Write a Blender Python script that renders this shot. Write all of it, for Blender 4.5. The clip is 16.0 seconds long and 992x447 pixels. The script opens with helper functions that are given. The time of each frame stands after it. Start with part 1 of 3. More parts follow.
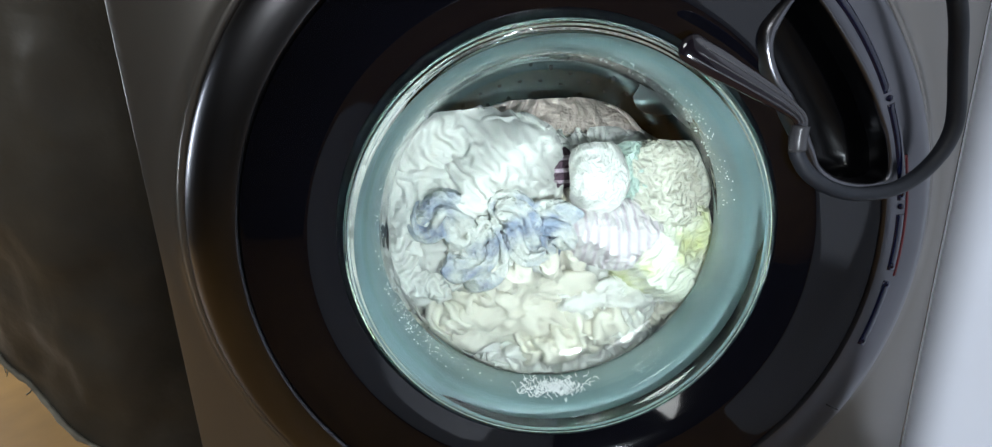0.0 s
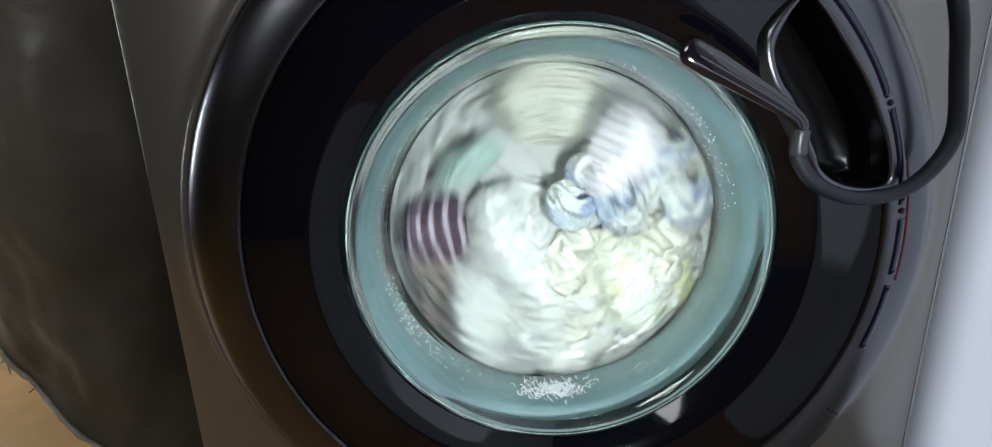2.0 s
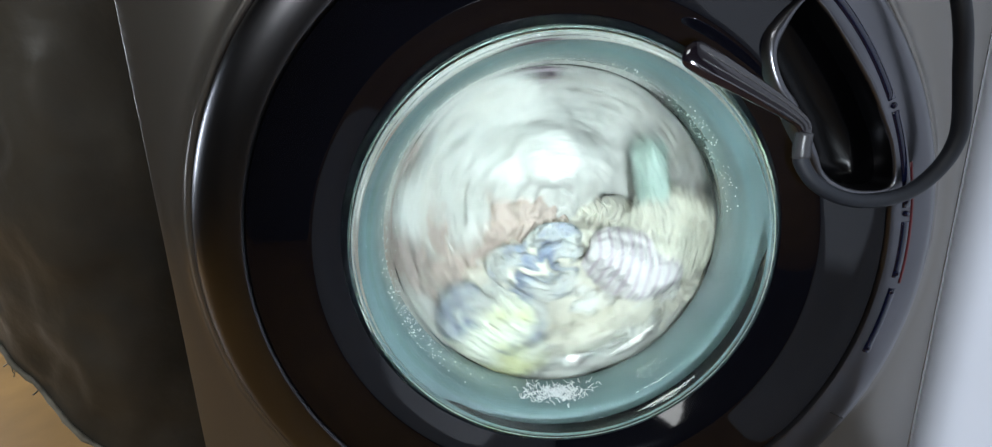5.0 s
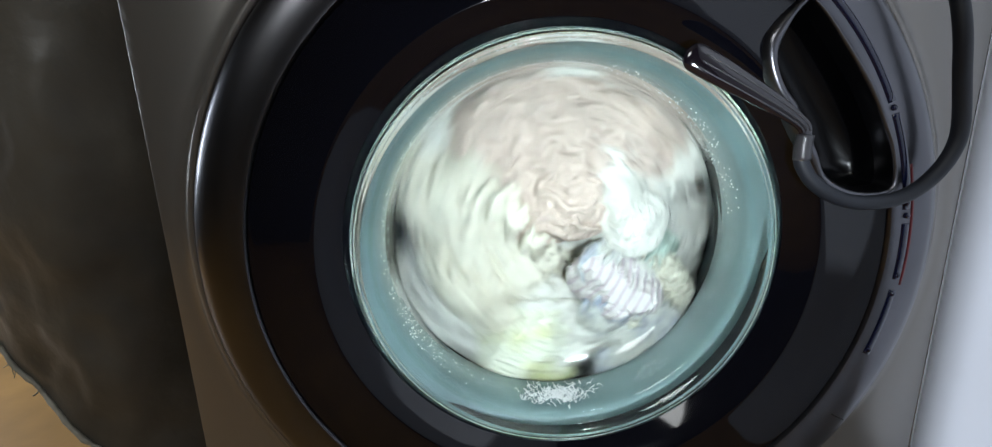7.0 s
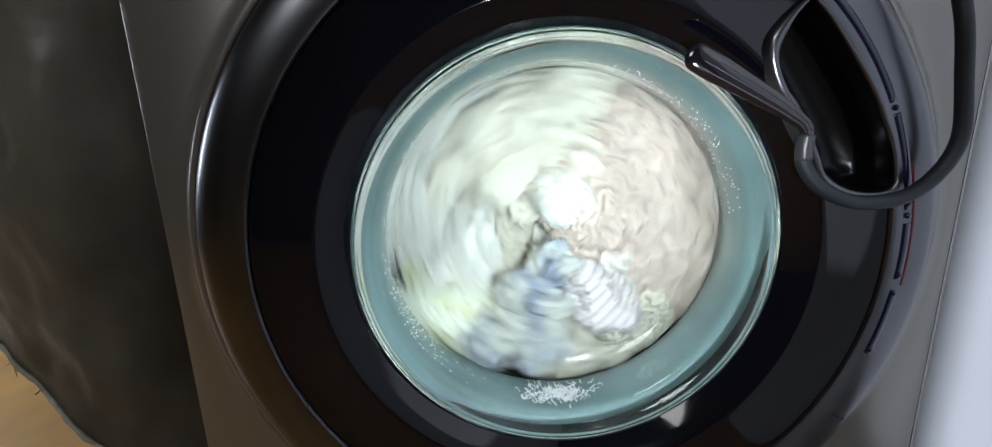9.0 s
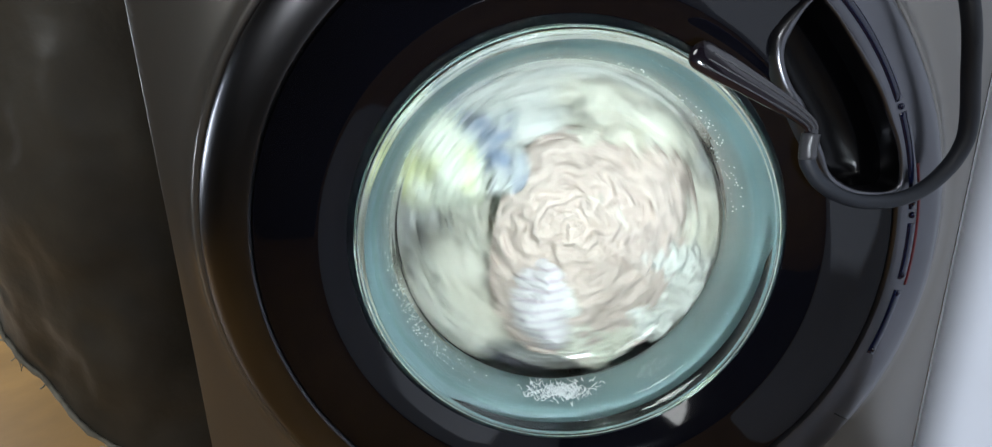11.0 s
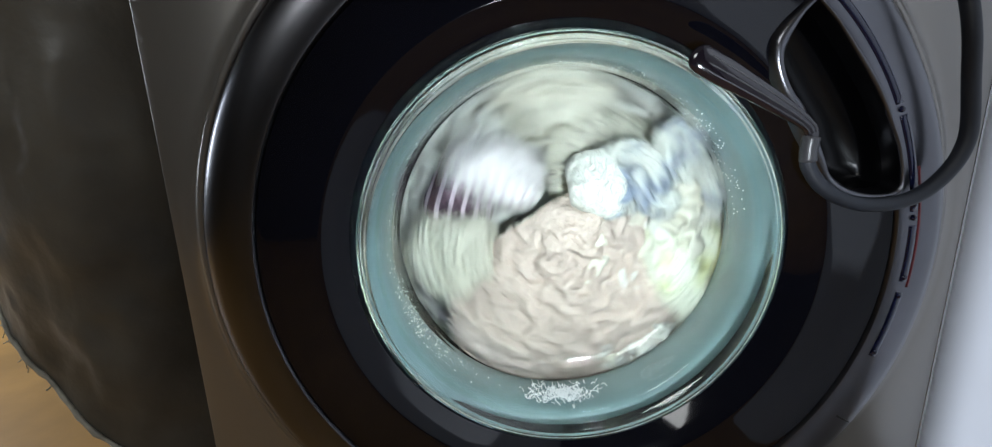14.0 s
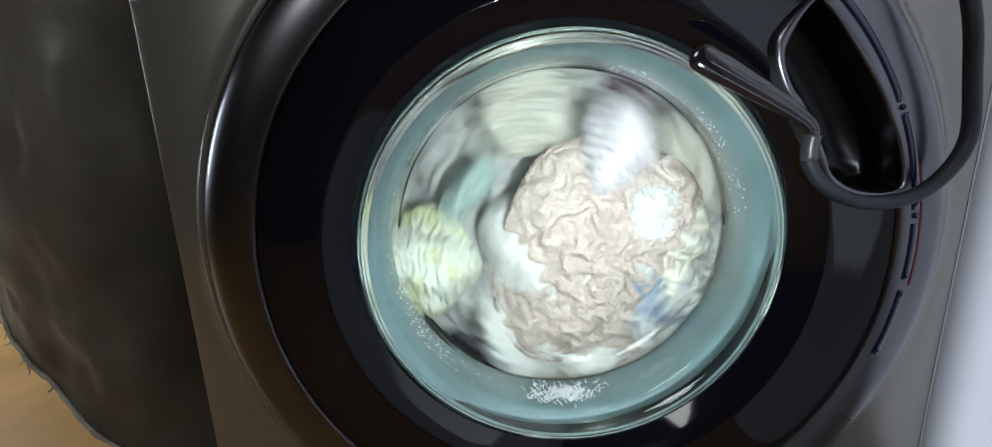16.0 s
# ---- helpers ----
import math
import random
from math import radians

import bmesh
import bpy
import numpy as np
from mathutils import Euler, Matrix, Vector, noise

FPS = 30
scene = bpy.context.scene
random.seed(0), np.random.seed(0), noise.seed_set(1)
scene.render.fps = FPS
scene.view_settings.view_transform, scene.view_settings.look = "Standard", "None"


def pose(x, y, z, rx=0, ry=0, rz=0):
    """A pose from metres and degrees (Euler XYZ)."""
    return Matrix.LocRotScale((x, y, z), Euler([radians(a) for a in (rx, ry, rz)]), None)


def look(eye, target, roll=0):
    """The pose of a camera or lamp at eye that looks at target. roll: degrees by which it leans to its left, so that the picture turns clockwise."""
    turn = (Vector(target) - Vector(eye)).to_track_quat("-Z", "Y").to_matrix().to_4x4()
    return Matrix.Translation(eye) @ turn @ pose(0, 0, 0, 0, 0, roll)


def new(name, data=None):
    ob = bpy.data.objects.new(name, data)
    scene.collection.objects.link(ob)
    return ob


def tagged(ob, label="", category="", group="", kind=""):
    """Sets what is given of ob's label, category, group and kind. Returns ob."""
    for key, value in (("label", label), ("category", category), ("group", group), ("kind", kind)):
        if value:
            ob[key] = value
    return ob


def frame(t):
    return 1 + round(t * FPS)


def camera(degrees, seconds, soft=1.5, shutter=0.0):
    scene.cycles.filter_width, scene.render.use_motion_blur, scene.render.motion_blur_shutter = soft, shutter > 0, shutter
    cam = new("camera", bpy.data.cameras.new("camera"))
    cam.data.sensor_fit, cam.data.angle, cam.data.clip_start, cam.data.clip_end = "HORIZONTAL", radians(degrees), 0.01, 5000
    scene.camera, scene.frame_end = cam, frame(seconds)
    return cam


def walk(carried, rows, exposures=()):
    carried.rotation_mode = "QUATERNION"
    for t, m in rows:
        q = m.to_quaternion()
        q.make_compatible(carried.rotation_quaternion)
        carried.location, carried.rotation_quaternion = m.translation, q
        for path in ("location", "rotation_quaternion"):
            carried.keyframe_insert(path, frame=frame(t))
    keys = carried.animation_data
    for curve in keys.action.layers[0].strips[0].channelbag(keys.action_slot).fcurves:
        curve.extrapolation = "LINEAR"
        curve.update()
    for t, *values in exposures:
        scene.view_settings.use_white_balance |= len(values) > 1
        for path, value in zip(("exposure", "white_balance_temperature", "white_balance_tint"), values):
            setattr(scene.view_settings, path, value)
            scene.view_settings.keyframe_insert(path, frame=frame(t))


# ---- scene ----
Z0 = 0.43          # height of the door's axis over the floor

# ---- camera ----
cam = camera(92.54, 16.0, 1.2, 0.6)
PATH = [
    (0.0, look((-0.0507, -0.3461, 0.5356), (-0.0455, 0.0414, 0.4366), -2.09)),
    (0.5, look((-0.0505, -0.3458, 0.5340), (-0.0464, 0.0419, 0.4356), -1.99)),
    (1.0, look((-0.0500, -0.3471, 0.5344), (-0.0457, 0.0409, 0.4371), -1.88)),
    (1.5, look((-0.0500, -0.3476, 0.5345), (-0.0455, 0.0406, 0.4379), -1.75)),
    (2.0, look((-0.0500, -0.3478, 0.5346), (-0.0466, 0.0405, 0.4383), -1.72)),
    (2.5, look((-0.0504, -0.3476, 0.5339), (-0.0472, 0.0408, 0.4380), -1.69)),
    (3.0, look((-0.0512, -0.3477, 0.5349), (-0.0483, 0.0404, 0.4384), -1.75)),
    (3.5, look((-0.0522, -0.3480, 0.5356), (-0.0500, 0.0401, 0.4387), -1.83)),
    (4.0, look((-0.0491, -0.3466, 0.5355), (-0.0472, 0.0415, 0.4388), -1.82)),
    (6.5, look((-0.0516, -0.3491, 0.5361), (-0.0504, 0.0400, 0.4437), -1.88)),
    (7.0, look((-0.0513, -0.3484, 0.5355), (-0.0494, 0.0406, 0.4422), -1.75)),
    (7.5, look((-0.0491, -0.3482, 0.5369), (-0.0470, 0.0406, 0.4430), -1.71)),
    (8.0, look((-0.0508, -0.3481, 0.5377), (-0.0474, 0.0406, 0.4435), -1.65)),
    (8.5, look((-0.0515, -0.3488, 0.5363), (-0.0488, 0.0401, 0.4428), -1.64)),
    (9.0, look((-0.0517, -0.3484, 0.5361), (-0.0503, 0.0403, 0.4419), -1.72)),
    (11.5, look((-0.0517, -0.3486, 0.5359), (-0.0531, 0.0397, 0.4401), -1.55)),
    (12.0, look((-0.0535, -0.3510, 0.5370), (-0.0558, 0.0374, 0.4412), -1.63)),
    (12.5, look((-0.0536, -0.3508, 0.5347), (-0.0568, 0.0378, 0.4401), -1.49)),
    (13.0, look((-0.0524, -0.3504, 0.5359), (-0.0552, 0.0382, 0.4410), -1.54)),
    (13.5, look((-0.0510, -0.3491, 0.5389), (-0.0536, 0.0391, 0.4426), -1.76)),
    (14.0, look((-0.0506, -0.3502, 0.5373), (-0.0540, 0.0384, 0.4428), -1.68)),
    (14.5, look((-0.0504, -0.3499, 0.5378), (-0.0544, 0.0387, 0.4432), -1.81)),
    (15.0, look((-0.0500, -0.3485, 0.5397), (-0.0533, 0.0401, 0.4446), -2.03)),
    (15.5, look((-0.0508, -0.3503, 0.5376), (-0.0542, 0.0386, 0.4440), -1.96)),
    (16.0, look((-0.0510, -0.3501, 0.5368), (-0.0548, 0.0387, 0.4426), -1.93)),
]
walk(cam, PATH, ((0.0, 0.0, 5880, 9), (16.0, 0.0, 5880, 9)))
scene.view_settings.exposure = 0.0

# ---- light ----
world = bpy.data.worlds.new("world")
scene.world = world
world.use_nodes = True
wn = world.node_tree
sky = wn.nodes.new("ShaderNodeTexSky")
sky.sky_type, sky.sun_disc = "NISHITA", False
sky.sun_elevation, sky.sun_rotation = radians(28), radians(225)
wn.links.new(sky.outputs[0], wn.nodes["Background"].inputs[0])
wn.nodes["Background"].inputs[1].default_value = 0.1


def area(name, place, target, w, h, power, colour):
    d = bpy.data.lights.new(name, "AREA")
    d.shape, d.size, d.size_y, d.energy, d.color = "RECTANGLE", w, h, power, colour
    ob = new(name, d)
    ob.matrix_world = look(place, target)
    return ob


# fills added in the unseen openings of the left and front walls, and the hand lamp held beside the viewer
# fill added to brighten the floor beside the tarpaulin
area("added_fill", (-2.17, 0.62, 0.80), (-0.8, 0.45, 0.0), 0.60, 0.60, 18.0, (0.93, 0.97, 1.0))
lamp_ob = area("hand_lamp", (0.022, -0.370, 0.492), (0.006, 0.10, 0.446), 0.028, 0.020, 0.51, (0.965, 0.99, 0.985))
lamp_ob.data.spread = radians(76)
# fill added to brighten the front panel, source out of view
area("added_fill", (-1.09, -1.745, 1.82), (0.0, 0.0, 0.43), 0.76, 0.73, 13.0, (1.0, 0.96, 0.86))
# sun aimed through the added front opening to brighten the right wall
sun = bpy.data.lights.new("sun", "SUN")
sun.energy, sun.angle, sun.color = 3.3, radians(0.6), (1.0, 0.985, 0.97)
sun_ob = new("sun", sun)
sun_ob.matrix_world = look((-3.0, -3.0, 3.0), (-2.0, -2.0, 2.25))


# ---- materials ----
def mat(name, colour, rough=0.5, metal=0.0, var=0.15, scale=8.0, bump=0.0, bump_scale=60.0, coat=0.0, colour2=None, transmission=0.0, ior=1.45, sheen=0.0, ramp=(0.35, 0.65)):
    m = bpy.data.materials.new(name)
    m.use_nodes = True
    n, l = m.node_tree.nodes, m.node_tree.links
    b = n["Principled BSDF"]
    co = n.new("ShaderNodeTexCoord")
    no = n.new("ShaderNodeTexNoise")
    no.inputs["Scale"].default_value, no.inputs["Detail"].default_value = scale, 6.0
    l.new(co.outputs["Object"], no.inputs["Vector"])
    mx = n.new("ShaderNodeMix")
    mx.data_type = "RGBA"
    c2 = colour2 or tuple(c * (1 - var) for c in colour)
    mx.inputs["A"].default_value, mx.inputs["B"].default_value = (*colour, 1), (*c2, 1)
    rp = n.new("ShaderNodeValToRGB")
    rp.color_ramp.elements[0].position, rp.color_ramp.elements[1].position = ramp
    l.new(no.outputs["Fac"], rp.inputs[0])
    l.new(rp.outputs[0], mx.inputs["Factor"])
    l.new(mx.outputs["Result"], b.inputs["Base Color"])
    b.inputs["Roughness"].default_value, b.inputs["Metallic"].default_value = rough, metal
    b.inputs["IOR"].default_value = ior
    b.inputs["Coat Weight"].default_value = coat
    b.inputs["Coat Roughness"].default_value = 0.05
    b.inputs["Transmission Weight"].default_value = transmission
    b.inputs["Sheen Weight"].default_value = sheen
    if bump:
        nb = n.new("ShaderNodeTexNoise")
        nb.inputs["Scale"].default_value, nb.inputs["Detail"].default_value = bump_scale, 4.0
        l.new(co.outputs["Object"], nb.inputs["Vector"])
        bm_ = n.new("ShaderNodeBump")
        bm_.inputs["Strength"].default_value, bm_.inputs["Distance"].default_value = bump, 0.004
        l.new(nb.outputs["Fac"], bm_.inputs["Height"])
        l.new(bm_.outputs["Normal"], b.inputs["Normal"])
    return m


def weave(m, kind, scale, strength, distance=0.001):
    """Adds a woven relief to a cloth: waffle cells or fine threads."""
    n, l = m.node_tree.nodes, m.node_tree.links
    co = n.new("ShaderNodeTexCoord")
    if kind == "waffle":
        tx = n.new("ShaderNodeTexVoronoi")
        tx.inputs["Randomness"].default_value = 0.25
        out = tx.outputs["Distance"]
    elif kind == "terry":
        tx = n.new("ShaderNodeTexVoronoi")
        out = tx.outputs["Distance"]
    else:
        tx = n.new("ShaderNodeTexNoise")
        tx.inputs["Detail"].default_value = 3.0
        out = tx.outputs["Fac"]
    tx.inputs["Scale"].default_value = scale
    l.new(co.outputs["Object"], tx.inputs["Vector"])
    # pressed creases under the weave
    wp = n.new("ShaderNodeTexNoise")
    wp.inputs["Scale"].default_value = 18.0
    l.new(co.outputs["Object"], wp.inputs["Vector"])
    sc_ = n.new("ShaderNodeVectorMath")
    sc_.operation = "MULTIPLY_ADD"
    sc_.inputs[1].default_value = (0.11, 0.08, 0.05)
    l.new(wp.outputs["Color"], sc_.inputs[0])
    l.new(co.outputs["Object"], sc_.inputs[2])
    vo = n.new("ShaderNodeTexVoronoi")
    vo.feature = "DISTANCE_TO_EDGE"
    vo.inputs["Scale"].default_value = 21.0
    l.new(sc_.outputs[0], vo.inputs["Vector"])
    mr = n.new("ShaderNodeMapRange")
    mr.interpolation_type = "SMOOTHSTEP"
    mr.inputs["From Max"].default_value = 0.22
    l.new(vo.outputs["Distance"], mr.inputs["Value"])
    cb = n.new("ShaderNodeBump")
    cb.inputs["Strength"].default_value, cb.inputs["Distance"].default_value = 0.45, 0.004
    l.new(mr.outputs[0], cb.inputs["Height"])
    bp = n.new("ShaderNodeBump")
    bp.inputs["Strength"].default_value, bp.inputs["Distance"].default_value = strength, distance
    l.new(cb.outputs["Normal"], bp.inputs["Normal"])
    l.new(out, bp.inputs["Height"])
    l.new(bp.outputs["Normal"], n["Principled BSDF"].inputs["Normal"])
    return m


def stripes(m, colour, scale, direction="X"):
    """Lays woven stripes of one colour over a cloth's own colour."""
    n, l = m.node_tree.nodes, m.node_tree.links
    b = n["Principled BSDF"]
    base = b.inputs["Base Color"].links[0].from_socket
    co = n.new("ShaderNodeTexCoord")
    wv = n.new("ShaderNodeTexWave")
    wv.bands_direction = direction
    wv.inputs["Scale"].default_value, wv.inputs["Distortion"].default_value = scale, 1.2
    l.new(co.outputs["Object"], wv.inputs["Vector"])
    rp = n.new("ShaderNodeValToRGB")
    rp.color_ramp.elements[0].position, rp.color_ramp.elements[1].position = 0.68, 0.80
    l.new(wv.outputs["Fac"], rp.inputs[0])
    mx = n.new("ShaderNodeMix")
    mx.data_type = "RGBA"
    mx.inputs["B"].default_value = (*colour, 1)
    l.new(rp.outputs[0], mx.inputs["Factor"])
    l.new(base, mx.inputs["A"])
    l.new(mx.outputs["Result"], b.inputs["Base Color"])
    return m


M_PANEL = mat("silver_paint", (0.250, 0.238, 0.222), 0.30, 0.62, 0.06, 5, 0.03, 900)
M_SIDE = mat("cabinet_side_paint", (0.22, 0.20, 0.18), 0.5, 0.0, 0.1, 6)
M_EDGE_HIGHLIGHT = mat("edge_highlight", (0.36, 0.36, 0.37), 0.25, 0.8, 0.05, 5)
M_BLACK = mat("black_gloss_plastic", (0.0024, 0.0025, 0.0045), 0.05, 0.0, 0.3, 6, 0.010, 30, ior=1.48)
M_INLAY = mat("dark_blue_gloss_inlay", (0.006, 0.008, 0.030), 0.08, 0.0, 0.3, 30, coat=0.5)
M_RED = mat("painted_red_reflection", (0.10, 0.010, 0.014), 0.3, 0.0, 0.2, 30)
M_TRIM = mat("smoked_chrome_trim", (0.150, 0.150, 0.165), 0.28, 1.0, 0.25, 9, 0.01, 20)
M_DARK = mat("dark_gap", (0.008, 0.008, 0.008), 0.6)
M_POCKET = mat("handle_pocket_plastic", (0.002, 0.002, 0.0025), 0.24, 0.0, 0.3, 20, ior=1.3)
M_GLASS = mat("bowl_glass", (0.90, 0.975, 0.962), 0.012, 0.0, 0.02, 3, transmission=1.0, ior=1.46)
M_RUBBER = mat("grey_rubber_gasket", (0.150, 0.225, 0.228), 0.45, 0.0, 0.25, 14, 0.05, 40)
# far below steel's own tone: the drum's dim inside is in the colour
M_STEEL = mat("darkened_drum_steel", (0.088, 0.112, 0.104), 0.20, 1.0, 0.2, 10, 0.03, 60)
M_PADDLE = mat("paddle_steel", (0.30, 0.31, 0.32), 0.3, 1.0, 0.15, 12)
M_CORD = mat("grey_rubber_cord", (0.012, 0.0145, 0.021), 0.55, 0.0, 0.2, 30, 0.05, 300)
M_FERRULE = mat("grey_ferrule", (0.045, 0.045, 0.05), 0.35, 0.0, 0.2, 30)
M_PADDLE_END = mat("glossy_dark_plastic", (0.007, 0.005, 0.008), 0.10, 0.0, 0.3, 20, coat=1.0)
M_WALL_WHITE = mat("white_painted_wall", (0.73, 0.78, 0.87), 0.55, 0.0, 0.05, 4, 0.1, 40)
# for walls out of view, near black so door and panel reflect little
M_WALL_ROOM = mat("unseen_dark_wall", (0.072, 0.064, 0.050), 0.8, 0.0, 0.12, 2, 0.1, 30)
M_CEIL = mat("ceiling_paint", (0.35, 0.34, 0.32), 0.9, 0.0, 0.06, 2, 0.05, 30)
M_FLOOR = mat("ochre_floor_tiles", (0.48, 0.26, 0.065), 0.5, 0.0, 0.25, 7, 0.1, 40)
M_TARP = mat("grey_tarpaulin", (0.118, 0.110, 0.092), 0.46, 0.0, 0.55, 5, 0.6, 26)
M_HEM = mat("frayed_hem", (0.42, 0.40, 0.33), 0.9, 0.0, 0.4, 40)
M_FOAM = mat("white_suds", (0.85, 0.90, 0.88), 0.4, 0.0, 0.1, 60)
M_FRAME = mat("window_frame_paint", (0.7, 0.7, 0.7), 0.5)

M_WHITE = weave(mat("white_cotton", (0.585, 0.582, 0.528), 0.9, 0, 0.10, 16, sheen=0.1), "fine", 900, 0.25)
M_CREAM = weave(mat("cream_cotton", (0.575, 0.55, 0.455), 0.9, 0, 0.12, 16, sheen=0.1), "fine", 700, 0.3)
M_WAFFLE = weave(mat("cream_waffle_knit", (0.54, 0.525, 0.43), 0.95, 0, 0.2, 30), "waffle", 170, 0.9, 0.003)
M_BLUE = weave(mat("pale_blue_terry", (0.45, 0.455, 0.41), 0.95, 0, 0.2, 34, colour2=(0.19, 0.225, 0.29), ramp=(0.44, 0.64)), "terry", 300, 0.6, 0.002)
M_PINK = weave(mat("beige_pink_terry", (0.50, 0.415, 0.355), 0.95, 0, 0.25, 14), "terry", 260, 0.7, 0.002)
M_YELLOW = weave(mat("yellow_green_print", (0.60, 0.61, 0.50), 0.9, 0, 0.1, 24, colour2=(0.50, 0.51, 0.24), ramp=(0.48, 0.66)), "fine", 600, 0.3)
M_PURPLE = stripes(weave(mat("dark_purple_cotton", (0.060, 0.030, 0.050), 0.9, 0, 0.4, 20, colour2=(0.10, 0.06, 0.08)), "fine", 600, 0.3), (0.42, 0.34, 0.38), 26, "Z")
M_MINT = weave(mat("mint_towel", (0.42, 0.52, 0.45), 0.95, 0, 0.25, 20), "terry", 280, 0.6, 0.002)
M_STRIPE = stripes(weave(mat("striped_cotton", (0.53, 0.505, 0.485), 0.9, 0, 0.06, 20), "fine", 600, 0.3), (0.42, 0.37, 0.385), 34, "X")


# ---- mesh helpers ----
def mesh_of(name, bm, material, smooth=True):
    me = bpy.data.meshes.new(name)
    bmesh.ops.recalc_face_normals(bm, faces=bm.faces)
    bm.to_mesh(me)
    bm.free()
    me.materials.append(material)
    for p in me.polygons:
        p.use_smooth = smooth
    return me


def part(name, bm, material, parent=None, label="", smooth=True):
    ob = new(name, mesh_of(name, bm, material, smooth))
    ob.parent = parent
    if label:
        tagged(ob, label)
    return ob


def crease(ob, angle=35):
    """Sharp edges stay sharp under smooth shading."""
    me = ob.data
    bm = bmesh.new()
    bm.from_mesh(me)
    for e in bm.edges:
        if len(e.link_faces) == 2 and e.calc_face_angle(0) > radians(angle):
            e.smooth = False
    bm.to_mesh(me)
    bm.free()
    return ob


def lathe(profile, segs=160, closed=True, a0=0.0, a1=360.0):
    """Turns a list of (radius, depth) round the door's axis."""
    bm = bmesh.new()
    full = abs(a1 - a0) > 359.9
    steps = segs if full else segs + 1
    rings = []
    for i in range(steps):
        a = radians(a0 + (a1 - a0) * i / segs)
        rings.append([bm.verts.new((r * math.cos(a), y, Z0 + r * math.sin(a))) for r, y in profile])
    k = len(profile)
    for i in range(segs):
        p, q = rings[i], rings[(i + 1) % steps]
        for j in range(k if closed else k - 1):
            bm.faces.new((p[j], p[(j + 1) % k], q[(j + 1) % k], q[j]))
    if not full and closed:
        bm.faces.new(rings[0])
        bm.faces.new(list(reversed(rings[-1])))
    return bm


def smooth_path(points, n):
    """A rounded curve through points (Catmull-Rom), n steps between two."""
    pts = [Vector(p) for p in points]
    pts = [2 * pts[0] - pts[1]] + pts + [2 * pts[-1] - pts[-2]]
    out = []
    for i in range(1, len(pts) - 2):
        a, b, c, d = pts[i - 1:i + 3]
        for s in range(n):
            t = s / n
            out.append(0.5 * (2 * b + (c - a) * t + (2 * a - 5 * b + 4 * c - d) * t * t + (3 * b - a - 3 * c + d) * t ** 3))
    return out + [pts[-2]]


def tube(bm, path, radii, sides=12, flat=1.0):
    """Sweeps a round or flattened section along a path; radii one number or one for each point. flat squeezes it in depth."""
    rings = []
    for i, p in enumerate(path):
        d = (path[min(i + 1, len(path) - 1)] - path[max(i - 1, 0)]).normalized()
        u = Vector((0, 1, 0))
        u = (u - d * u.dot(d)).normalized() if abs(u.dot(d)) < 0.97 else d.orthogonal().normalized()
        w = d.cross(u)
        r = radii[i] if isinstance(radii, (list, tuple)) else radii
        rings.append([bm.verts.new(p + (u * math.cos(2 * math.pi * k / sides) * flat + w * math.sin(2 * math.pi * k / sides)) * r) for k in range(sides)])
    for a, b in zip(rings, rings[1:]):
        for k in range(sides):
            bm.faces.new((a[k], a[(k + 1) % sides], b[(k + 1) % sides], b[k]))
    bm.faces.new(rings[0])
    bm.faces.new(list(reversed(rings[-1])))
    return bm


def box(bm, x0, x1, y0, y1, z0, z1, bevel=0.0):
    made = bmesh.ops.create_cube(bm, size=1.0, matrix=Matrix.LocRotScale(((x0 + x1) / 2, (y0 + y1) / 2, (z0 + z1) / 2), None, (x1 - x0, y1 - y0, z1 - z0)))
    if bevel:
        edges = list({e for v in made["verts"] for e in v.link_edges})
        bmesh.ops.bevel(bm, geom=edges, offset=bevel, segments=3, affect="EDGES", profile=0.5)
    return bm


